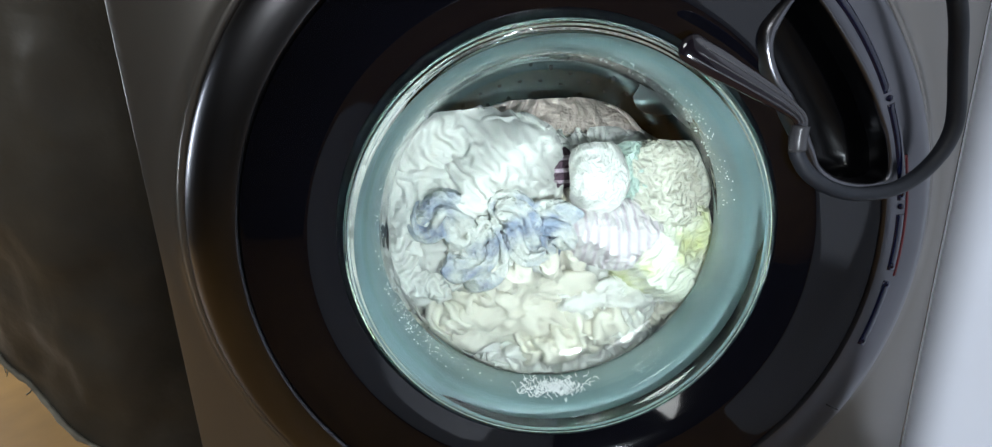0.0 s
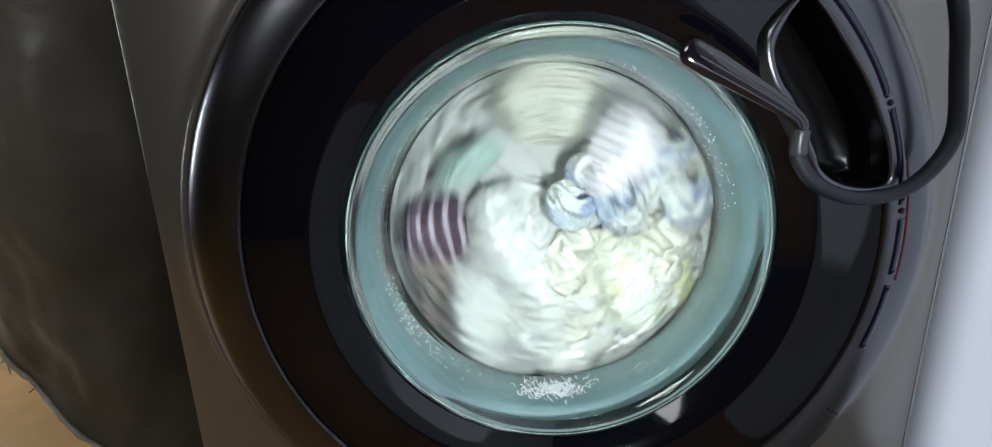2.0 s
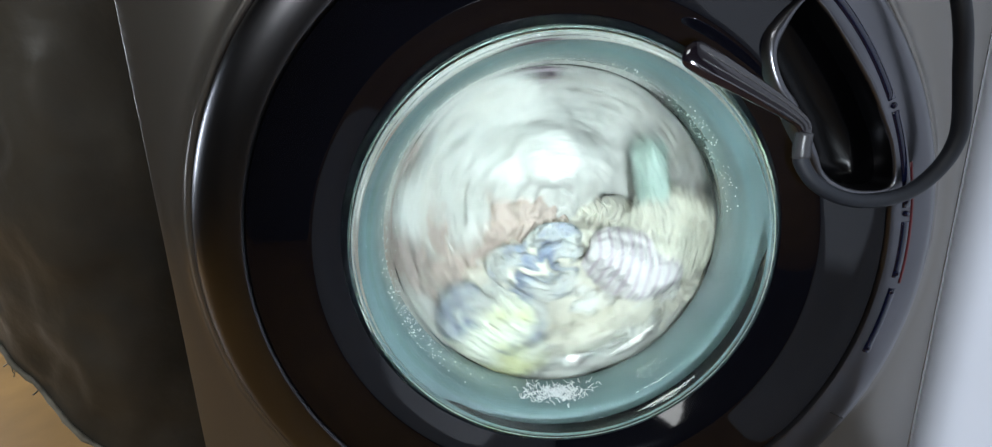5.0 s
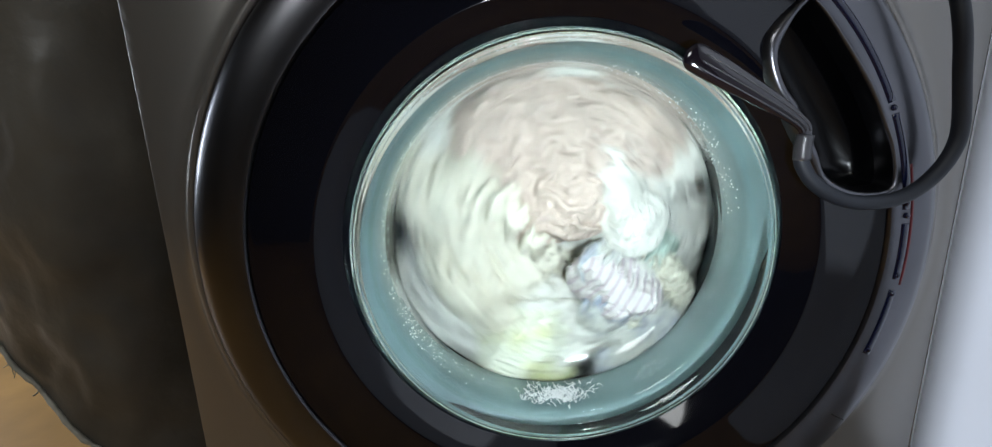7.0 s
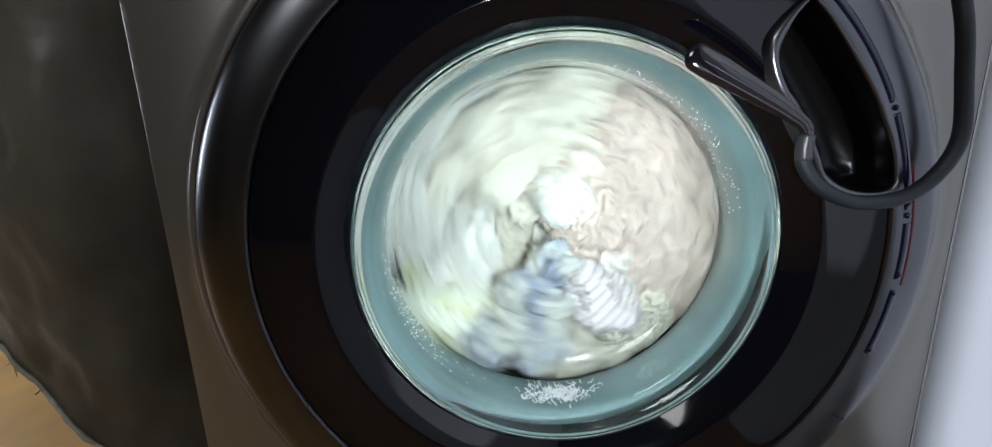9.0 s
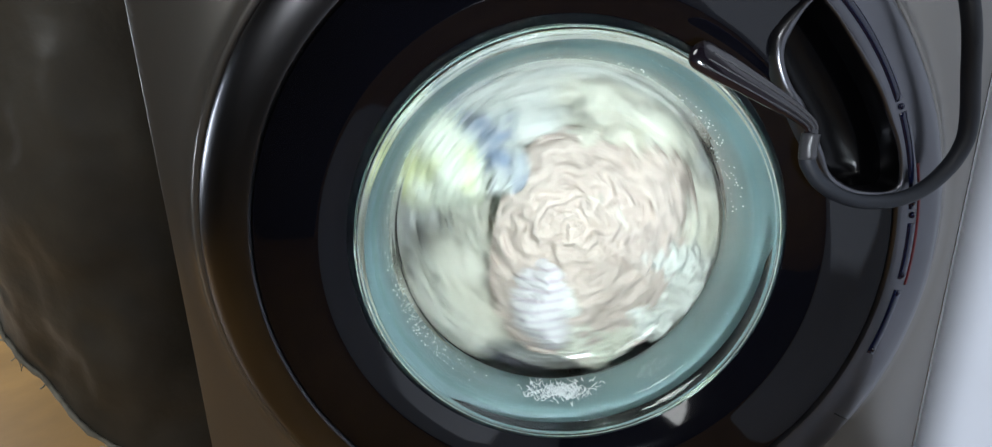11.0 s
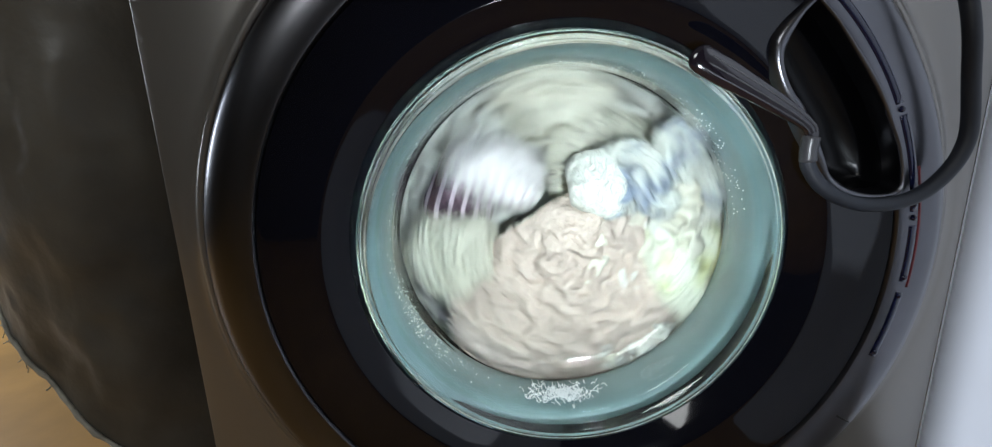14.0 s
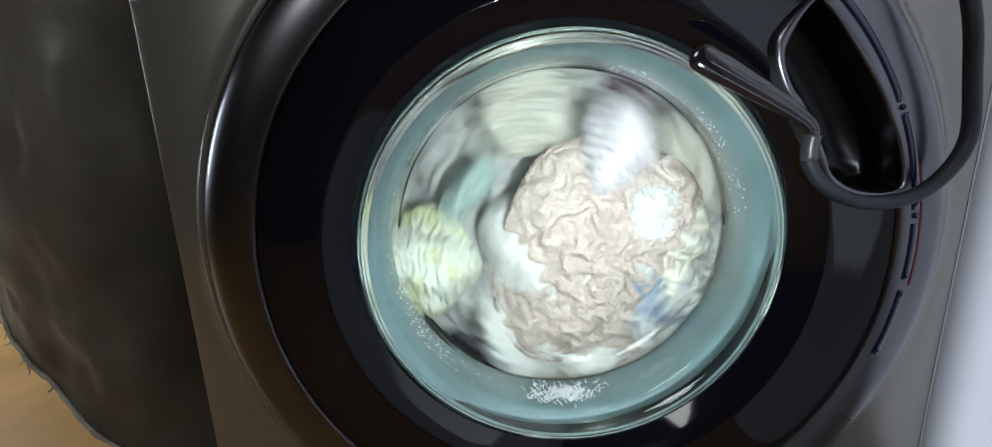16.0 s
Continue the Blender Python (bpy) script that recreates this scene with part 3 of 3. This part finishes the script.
def garment(name, label, category, material, half, place, seed, folds=1.6, depth=0.34, level=5, pleat=0.0, front=None, slack=1.6, deep=0.85):
    """A crumpled piece of washing: a folded body with loose layers laid over it. half: its half sizes; place: where its middle lies."""
    rnd = random.Random(seed)
    off = Vector((seed * 3.7, seed * 1.9, seed * 5.3))
    hx, hy, hz = half
    axis = Vector((rnd.uniform(-1, 1), rnd.uniform(-0.3, 0.3), rnd.uniform(-1, 1))).normalized()

    long = Vector((rnd.uniform(-1, 1), rnd.uniform(-0.4, 0.4), rnd.uniform(-1, 1))).normalized()

    def shape(p):
        """Height of the cloth over the unit ball in the direction p: rounded folds with sharp valleys, longer one way."""
        q = p * folds
        q = q + noise.noise_vector(q * 0.9 + off) * 0.7
        q = q - long * (q.dot(long) * 0.55)
        n1 = noise.voronoi(q * 1.25 + off)[0]
        n2 = noise.voronoi(q * 2.9 + off)[0]
        h = 0.80 * min(0.7, n1[1] - n1[0]) ** 0.5 + 0.36 * min(0.7, n2[1] - n2[0]) ** 0.5
        h += 0.40 * billow(q * 1.1 + off) + 0.16 * billow(q * 4.0 + off) + 0.06 * billow(q * 9.0 + off)
        if pleat:
            h += pleat * abs(math.sin(9.0 * (p.dot(axis) + 0.35 * noise.noise(p * 1.7 + off))))
        return 0.80 + 0.16 * noise.noise(p * 1.1 + off) + 1.75 * depth * (h - 0.53)

    bm = bmesh.new()
    bmesh.ops.create_icosphere(bm, subdivisions=level, radius=1.0)
    for v in bm.verts:
        p = v.co.normalized()
        h = shape(p)
        # rounded square outline, so that neighbours close up
        e = (abs(p.x) ** 2.6 + abs(p.y) ** 2.6 + abs(p.z) ** 2.6) ** (-1 / 2.6)
        c = p * (h * e)
        v.co = Vector((c.x * hx, c.y * hy, c.z * hz))
    # the body lies a little behind the loose cloth over it
    for v in bm.verts:
        v.co = Vector((v.co.x * 0.93, v.co.y * 0.88 + hy * 0.28, v.co.z * 0.93))
    sheet_over(bm, half, seed, slack, deep)
    # the cloth lies flat where it is pressed against the glass
    press = 0.0662 - (front or place[1])
    for v in bm.verts:
        if v.co.y < press:
            v.co.y = press + 0.12 * (v.co.y - press) * (v.co.y > press - 0.02) + 0.0012 * noise.noise(v.co * 60)
            v.co.y = max(v.co.y, press - 0.0012)
    ob = new(name, mesh_of(name, bm, material))
    ob.location = place
    return tagged(ob, label, category, "laundry in the drum")


def rolled_towel(name, label, category, material, winding, thick, place, seed):
    """A towel wrung into a rope and laid in loops."""
    path = smooth_path(winding, 14)
    sides = 40
    bm = bmesh.new()
    rings = []
    n = len(path)
    run = 0.0
    for i, p in enumerate(path):
        d = (path[min(i + 1, n - 1)] - path[max(i - 1, 0)]).normalized()
        u = Vector((0, 1, 0))
        u = (u - d * u.dot(d)).normalized()
        w = d.cross(u)
        run += (p - path[max(i - 1, 0)]).length
        ends = min(1.0, min(i, n - 1 - i) / 9)
        ring = []
        for k in range(sides):
            a = 2 * math.pi * k / sides
            q = Vector((math.cos(a), math.sin(a), run * 28 + seed))
            h = 1.12 - 0.62 * abs(math.sin(2.0 * a + 70 * run + 1.4 * noise.noise(q * 0.8))) ** 6 - 0.34 * abs(math.sin(4.0 * a + 160 * run + 2.0 * noise.noise(q))) ** 4
            h += 0.22 * noise.noise(q * 1.3) + 0.10 * billow(q * 3.1)
            r = thick * h * (0.35 + 0.65 * math.sqrt(ends)) * (1 + 0.22 * math.sin(run * 55 + seed))
            ring.append(bm.verts.new(p + (u * math.cos(a) + w * math.sin(a)) * r))
        rings.append(ring)
    for a, b in zip(rings, rings[1:]):
        for k in range(sides):
            bm.faces.new((a[k], a[(k + 1) % sides], b[(k + 1) % sides], b[k]))
    bm.faces.new(rings[0])
    bm.faces.new(list(reversed(rings[-1])))
    ob = new(name, mesh_of(name, bm, material))
    ob.location = place
    return tagged(ob, label, category, "laundry in the drum")


LOAD = {}


def load():
    g = garment
    LOAD["core"] = g("duvet_cover", "large crumpled white cotton duvet cover, wet", "bedding", M_WHITE, (0.205, 0.080, 0.180), (0.005, 0.208, 0.322), 3, 2.4, 0.30, 5, slack=1.7, deep=0.8)
    LOAD["sheet"] = g("bed_sheet", "wet white bed sheet in soft folds", "bedding", M_WHITE, (0.112, 0.058, 0.064), (-0.085, 0.132, 0.468), 7, 1.7, 0.30, 5, 0.06, slack=1.25, deep=0.8)
    LOAD["blue"] = rolled_towel("blue_towel", "wrung pale blue and white towel", "towel", M_BLUE, [(-0.070, 0.004, 0.034), (-0.074, -0.002, 0.012), (-0.052, -0.006, 0.024), (-0.040, -0.004, -0.002), (-0.020, 0.004, 0.010), (-0.026, 0.006, -0.022), (-0.046, 0.0, -0.032), (-0.014, -0.006, -0.034), (0.000, -0.002, -0.008), (0.000, 0.004, 0.024), (0.016, -0.006, 0.012), (0.018, -0.004, -0.018), (0.040, 0.004, -0.026), (0.036, 0.006, 0.010), (0.058, -0.004, 0.004), (0.062, 0.0, -0.018)], 0.0162, (-0.037, 0.094, 0.414), 5)
    LOAD["ball"] = g("white_sock", "rolled white cotton sock", "sock", M_WHITE, (0.028, 0.038, 0.034), (0.053, 0.104, 0.463), 14, 1.0, 0.10, slack=1.15, deep=0.25)
    LOAD["waffle"] = g("waffle_towel", "cream waffle-knit towel, crumpled and wet", "towel", M_WAFFLE, (0.050, 0.054, 0.046), (0.124, 0.122, 0.450), 17, 1.3, 0.24, slack=1.35, deep=0.5)
    LOAD["mint"] = g("mint_cloth", "rolled mint-green cotton cloth", "cloth", M_MINT, (0.018, 0.030, 0.036), (0.090, 0.112, 0.460), 19, 1.4, 0.2, slack=1.4)
    LOAD["stripe"] = g("striped_shirt", "white shirt with fine mauve stripes", "shirt", M_STRIPE, (0.050, 0.040, 0.034), (0.070, 0.100, 0.408), 23, 1.4, 0.22, slack=1.25, deep=0.4)
    LOAD["yellow"] = g("yellow_cloth", "white cloth printed with yellow-green patches", "cloth", M_YELLOW, (0.054, 0.042, 0.054), (0.122, 0.108, 0.374), 29, 2.0, 0.26, slack=1.4, deep=0.6)
    LOAD["lower"] = g("pillowcase", "large crumpled cream-white pillowcase", "bedding", M_CREAM, (0.132, 0.062, 0.068), (-0.022, 0.126, 0.332), 31, 2.0, 0.34, deep=1.05, slack=1.7)
    LOAD["left"] = g("white_shirt", "crumpled white cotton shirt", "shirt", M_WHITE, (0.056, 0.058, 0.064), (-0.118, 0.130, 0.386), 37, 2.0, 0.30, deep=1.05, slack=1.6)
    LOAD["right"] = g("white_blouse", "thin white cotton blouse", "blouse", M_WHITE, (0.072, 0.052, 0.048), (0.064, 0.122, 0.328), 41, 2.0, 0.30, deep=1.05, slack=1.5)
    LOAD["pink"] = g("beige_towel", "dusty beige-pink terry towel", "towel", M_PINK, (0.118, 0.052, 0.100), (0.022, 0.200, 0.450), 43, 1.8, 0.17, 5, 0.05, 0.108, slack=1.22, deep=0.6)
    LOAD["dark"] = g("dark_vest", "small dark purple cotton vest", "vest", M_PURPLE, (0.036, 0.050, 0.036), (0.012, 0.172, 0.455), 47, 1.5, 0.3, 5, 0, 0.118, slack=1.4)
    LOAD["cream"] = g("cream_cloth", "cream cotton cloth with soft pleats", "cloth", M_CREAM, (0.070, 0.050, 0.060), (0.040, 0.165, 0.385), 53, 2.2, 0.30, 5, 0.08, slack=1.5)
    LOAD["under"] = g("white_tablecloth", "white cotton tablecloth crumpled into a bundle", "tablecloth", M_WHITE, (0.116, 0.060, 0.066), (0.010, 0.135, 0.262), 59, 2.4, 0.30, slack=1.6)
    LOAD["west"] = g("white_towel", "white cotton towel in a loose bundle", "towel", M_WHITE, (0.080, 0.060, 0.078), (-0.120, 0.150, 0.310), 61, 2.0, 0.30, slack=1.55)
    LOAD["east"] = g("cream_towel", "cream cotton towel in a loose bundle", "towel", M_CREAM, (0.066, 0.058, 0.074), (0.158, 0.150, 0.335), 67, 2.0, 0.30, slack=1.6)
    LOAD["north"] = g("white_vest", "thin white cotton vest, wet", "vest", M_WHITE, (0.094, 0.060, 0.054), (0.060, 0.185, 0.452), 71, 2.0, 0.28, 5, 0.06, slack=1.5)


load()


# ---- suds and drops on the glass ----
def suds():
    rnd = random.Random(8)
    bm = bmesh.new()
    for k in range(240):
        a = rnd.gauss(0, 0.10) - math.pi / 2 - 0.02
        y = 0.018 + rnd.gauss(0, 0.006)
        path = []
        da, dy = rnd.uniform(-0.05, 0.05), rnd.uniform(-0.007, 0.007)
        bend = rnd.uniform(-0.006, 0.006)
        for s in range(6):
            t = s / 5
            r = 0.1371 - 0.0005 + rnd.uniform(-0.0006, 0)
            aa, yy = a + da * t, y + dy * t + bend * t * (1 - t) * 4
            path.append(Vector((r * math.cos(aa), yy, Z0 + r * math.sin(aa))))
        tube(bm, path, rnd.uniform(0.0002, 0.0005), 4)
    ob = part("soap_suds", bm, M_FOAM)
    tagged(ob, "thin white threads of suds low on the glass", "suds", kind="stuff")
    bm = bmesh.new()
    for k in range(650):
        a = rnd.choice((rnd.gauss(2.55, 0.25), rnd.gauss(3.65, 0.22), rnd.gauss(3.65, 0.22), rnd.gauss(0.7, 0.3), rnd.gauss(1.4, 0.5)))
        y = rnd.uniform(0.006, 0.034)
        r = 0.1426 - 0.0012 * y / 0.04 + 0.0008
        s = rnd.uniform(0.0002, 0.0008)
        bmesh.ops.create_icosphere(bm, subdivisions=1, radius=s, matrix=Matrix.Translation((r * math.cos(a), y, Z0 + r * math.sin(a))))
    tagged(part("water_drops", bm, M_FOAM), "small water drops on the glass", "drops", kind="stuff")


suds()


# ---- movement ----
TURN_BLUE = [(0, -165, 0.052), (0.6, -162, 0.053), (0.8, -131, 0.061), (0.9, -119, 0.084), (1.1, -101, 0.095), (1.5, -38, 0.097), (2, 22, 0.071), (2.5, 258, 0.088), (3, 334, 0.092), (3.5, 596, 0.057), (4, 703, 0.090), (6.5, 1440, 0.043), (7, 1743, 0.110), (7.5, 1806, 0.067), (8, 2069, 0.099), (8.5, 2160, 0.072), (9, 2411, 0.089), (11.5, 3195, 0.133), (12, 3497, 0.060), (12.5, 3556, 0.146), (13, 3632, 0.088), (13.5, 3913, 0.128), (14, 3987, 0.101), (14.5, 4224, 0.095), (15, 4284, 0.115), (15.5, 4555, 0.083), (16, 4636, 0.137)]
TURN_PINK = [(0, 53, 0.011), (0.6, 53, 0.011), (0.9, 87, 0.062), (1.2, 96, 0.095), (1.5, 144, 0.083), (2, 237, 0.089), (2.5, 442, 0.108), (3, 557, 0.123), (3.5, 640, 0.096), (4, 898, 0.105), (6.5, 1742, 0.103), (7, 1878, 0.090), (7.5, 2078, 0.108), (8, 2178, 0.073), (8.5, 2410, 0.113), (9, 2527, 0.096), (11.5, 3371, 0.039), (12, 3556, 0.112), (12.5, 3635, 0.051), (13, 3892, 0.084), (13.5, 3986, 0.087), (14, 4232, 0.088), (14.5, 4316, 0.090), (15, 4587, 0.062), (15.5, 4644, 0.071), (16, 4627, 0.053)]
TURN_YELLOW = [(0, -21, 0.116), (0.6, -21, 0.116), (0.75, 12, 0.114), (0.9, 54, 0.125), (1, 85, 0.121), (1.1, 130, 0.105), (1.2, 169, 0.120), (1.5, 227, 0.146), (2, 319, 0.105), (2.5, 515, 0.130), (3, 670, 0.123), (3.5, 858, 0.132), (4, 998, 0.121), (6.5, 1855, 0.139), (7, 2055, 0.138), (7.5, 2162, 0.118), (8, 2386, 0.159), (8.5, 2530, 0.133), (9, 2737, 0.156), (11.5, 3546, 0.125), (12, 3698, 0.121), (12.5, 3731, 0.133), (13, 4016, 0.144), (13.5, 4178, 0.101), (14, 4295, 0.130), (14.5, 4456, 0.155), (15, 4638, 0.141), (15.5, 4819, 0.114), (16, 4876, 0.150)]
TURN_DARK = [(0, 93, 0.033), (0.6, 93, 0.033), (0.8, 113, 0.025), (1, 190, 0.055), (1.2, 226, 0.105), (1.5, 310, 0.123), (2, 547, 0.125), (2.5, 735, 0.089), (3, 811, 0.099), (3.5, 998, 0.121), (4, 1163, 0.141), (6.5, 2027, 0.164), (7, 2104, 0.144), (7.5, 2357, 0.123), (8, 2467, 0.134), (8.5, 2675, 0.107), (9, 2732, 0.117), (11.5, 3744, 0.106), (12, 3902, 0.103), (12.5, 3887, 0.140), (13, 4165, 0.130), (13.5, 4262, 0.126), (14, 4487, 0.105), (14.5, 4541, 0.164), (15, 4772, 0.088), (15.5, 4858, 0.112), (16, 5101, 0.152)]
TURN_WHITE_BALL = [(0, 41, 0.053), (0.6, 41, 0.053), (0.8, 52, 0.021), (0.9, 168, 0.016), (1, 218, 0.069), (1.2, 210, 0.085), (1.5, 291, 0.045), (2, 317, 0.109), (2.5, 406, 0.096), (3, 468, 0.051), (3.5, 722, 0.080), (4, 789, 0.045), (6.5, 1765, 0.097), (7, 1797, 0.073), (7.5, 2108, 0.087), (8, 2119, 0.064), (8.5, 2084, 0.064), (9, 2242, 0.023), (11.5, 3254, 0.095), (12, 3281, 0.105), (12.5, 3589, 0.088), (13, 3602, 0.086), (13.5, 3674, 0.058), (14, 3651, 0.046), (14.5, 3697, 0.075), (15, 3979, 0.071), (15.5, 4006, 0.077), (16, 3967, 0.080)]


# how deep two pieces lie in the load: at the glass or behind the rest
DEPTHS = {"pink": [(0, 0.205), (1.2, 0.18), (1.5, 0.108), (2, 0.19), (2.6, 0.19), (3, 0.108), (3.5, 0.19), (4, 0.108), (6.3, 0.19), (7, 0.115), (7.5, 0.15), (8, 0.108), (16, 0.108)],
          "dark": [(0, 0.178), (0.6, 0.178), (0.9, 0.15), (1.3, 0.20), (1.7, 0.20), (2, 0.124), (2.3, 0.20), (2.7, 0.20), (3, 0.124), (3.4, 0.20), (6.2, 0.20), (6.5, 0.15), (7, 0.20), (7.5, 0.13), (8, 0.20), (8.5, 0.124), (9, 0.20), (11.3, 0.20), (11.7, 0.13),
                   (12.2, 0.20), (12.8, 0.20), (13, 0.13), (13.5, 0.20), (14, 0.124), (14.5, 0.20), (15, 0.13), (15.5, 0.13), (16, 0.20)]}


def glide(rows, t, k):
    """Value k of rows at time t, without overshoot between rows."""
    ts = [r[0] for r in rows]
    vs = [r[k] for r in rows]
    i = max(0, min(len(ts) - 2, sum(1 for x in ts if x <= t) - 1))
    h = [ts[j + 1] - ts[j] for j in range(len(ts) - 1)]
    d = [(vs[j + 1] - vs[j]) / h[j] for j in range(len(ts) - 1)]

    def slope(j):
        if j == 0:
            return d[0]
        if j == len(ts) - 1:
            return d[-1]
        if d[j - 1] * d[j] <= 0:
            return 0.0
        return 2 * d[j - 1] * d[j] / (d[j - 1] + d[j])

    s = (t - ts[i]) / h[i]
    return (vs[i] * (1 + 2 * s) * (1 - s) ** 2 + slope(i) * h[i] * s * (1 - s) ** 2 + vs[i + 1] * s * s * (3 - 2 * s) + slope(i + 1) * h[i] * s * s * (s - 1))


def started(t):
    """Seconds of full turning done since the drum set off."""
    u = max(0.0, t - 0.52)
    return u * u / 0.9 if u < 0.45 else u - 0.225


def climb(phase):
    """Angle of a piece that climbs slowly on the rising side and drops fast on the other."""
    return 360 * phase - 95 - 45 * (1 - math.cos(2 * math.pi * phase))


def start_phase(angle):
    lo, hi = -1.0, 1.0
    for _ in range(50):
        mid = (lo + hi) / 2
        if climb(mid) < angle:
            lo = mid
        else:
            hi = mid
    return lo


STEP = 1 / 15


def motions():
    times = [k * STEP for k in range(241)]
    # the drum
    rows = []
    for t in times:
        rows.append((t, Matrix.Rotation(radians(-330 * started(t)), 4, "Y")))
    for i, (t, m) in enumerate(rows):
        rows[i] = (t, Matrix.Translation((0, 0, Z0)) @ m)
    walk(drum_ob, rows)
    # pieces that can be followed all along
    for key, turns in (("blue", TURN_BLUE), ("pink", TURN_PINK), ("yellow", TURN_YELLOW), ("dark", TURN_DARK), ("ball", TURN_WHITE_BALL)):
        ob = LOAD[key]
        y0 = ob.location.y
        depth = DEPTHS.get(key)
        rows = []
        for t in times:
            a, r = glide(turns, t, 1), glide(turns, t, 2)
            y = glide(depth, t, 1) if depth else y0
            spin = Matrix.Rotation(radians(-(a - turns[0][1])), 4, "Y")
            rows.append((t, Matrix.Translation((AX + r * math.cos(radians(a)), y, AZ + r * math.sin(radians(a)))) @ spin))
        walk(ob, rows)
    # the rest of the load tumbles with the drum, spreading evenly round it in the first turns
    rest = []
    for key, r1 in (("sheet", 0.092), ("waffle", 0.118), ("mint", 0.100), ("stripe", 0.086), ("lower", 0.084), ("left", 0.122), ("right", 0.110), ("cream", 0.062), ("under", 0.142), ("west", 0.148), ("east", 0.146), ("north", 0.105)):
        x0, y0, z0 = LOAD[key].location
        a0 = math.degrees(math.atan2(z0 - AZ, x0 - AX))
        rest.append((start_phase(a0), key, math.hypot(x0 - AX, z0 - AZ), r1, a0))
    rest.sort()
    for k, (p0, key, r0, r1, a0) in enumerate(rest):
        ob = LOAD[key]
        y0 = ob.location.y
        goal = rest[0][0] + k / len(rest) - p0
        rows = []
        for t in times:
            s = min(1.0, started(t) / 1.1)
            a = climb(p0 + started(t) / 1.075 + goal * s * s * (3 - 2 * s))
            r = r0 + (r1 - r0) * min(1.0, started(t) / 0.8)
            spin = Matrix.Rotation(radians(-(a - a0)), 4, "Y")
            rows.append((t, Matrix.Translation((AX + r * math.cos(radians(a)), y0, AZ + r * math.sin(radians(a)))) @ spin))
        walk(ob, rows)
    x0, y0, z0 = LOAD["core"].location
    rows = []
    for t in times:
        a, s = 330 * started(t), min(1.0, started(t) / 0.8)
        z = z0 + (AZ - 0.012 - z0) * s
        rows.append((t, Matrix.Translation((x0 + 0.010 * s, y0, z)) @ Matrix.Rotation(radians(-a), 4, "Y")))
    walk(LOAD["core"], rows)


motions()
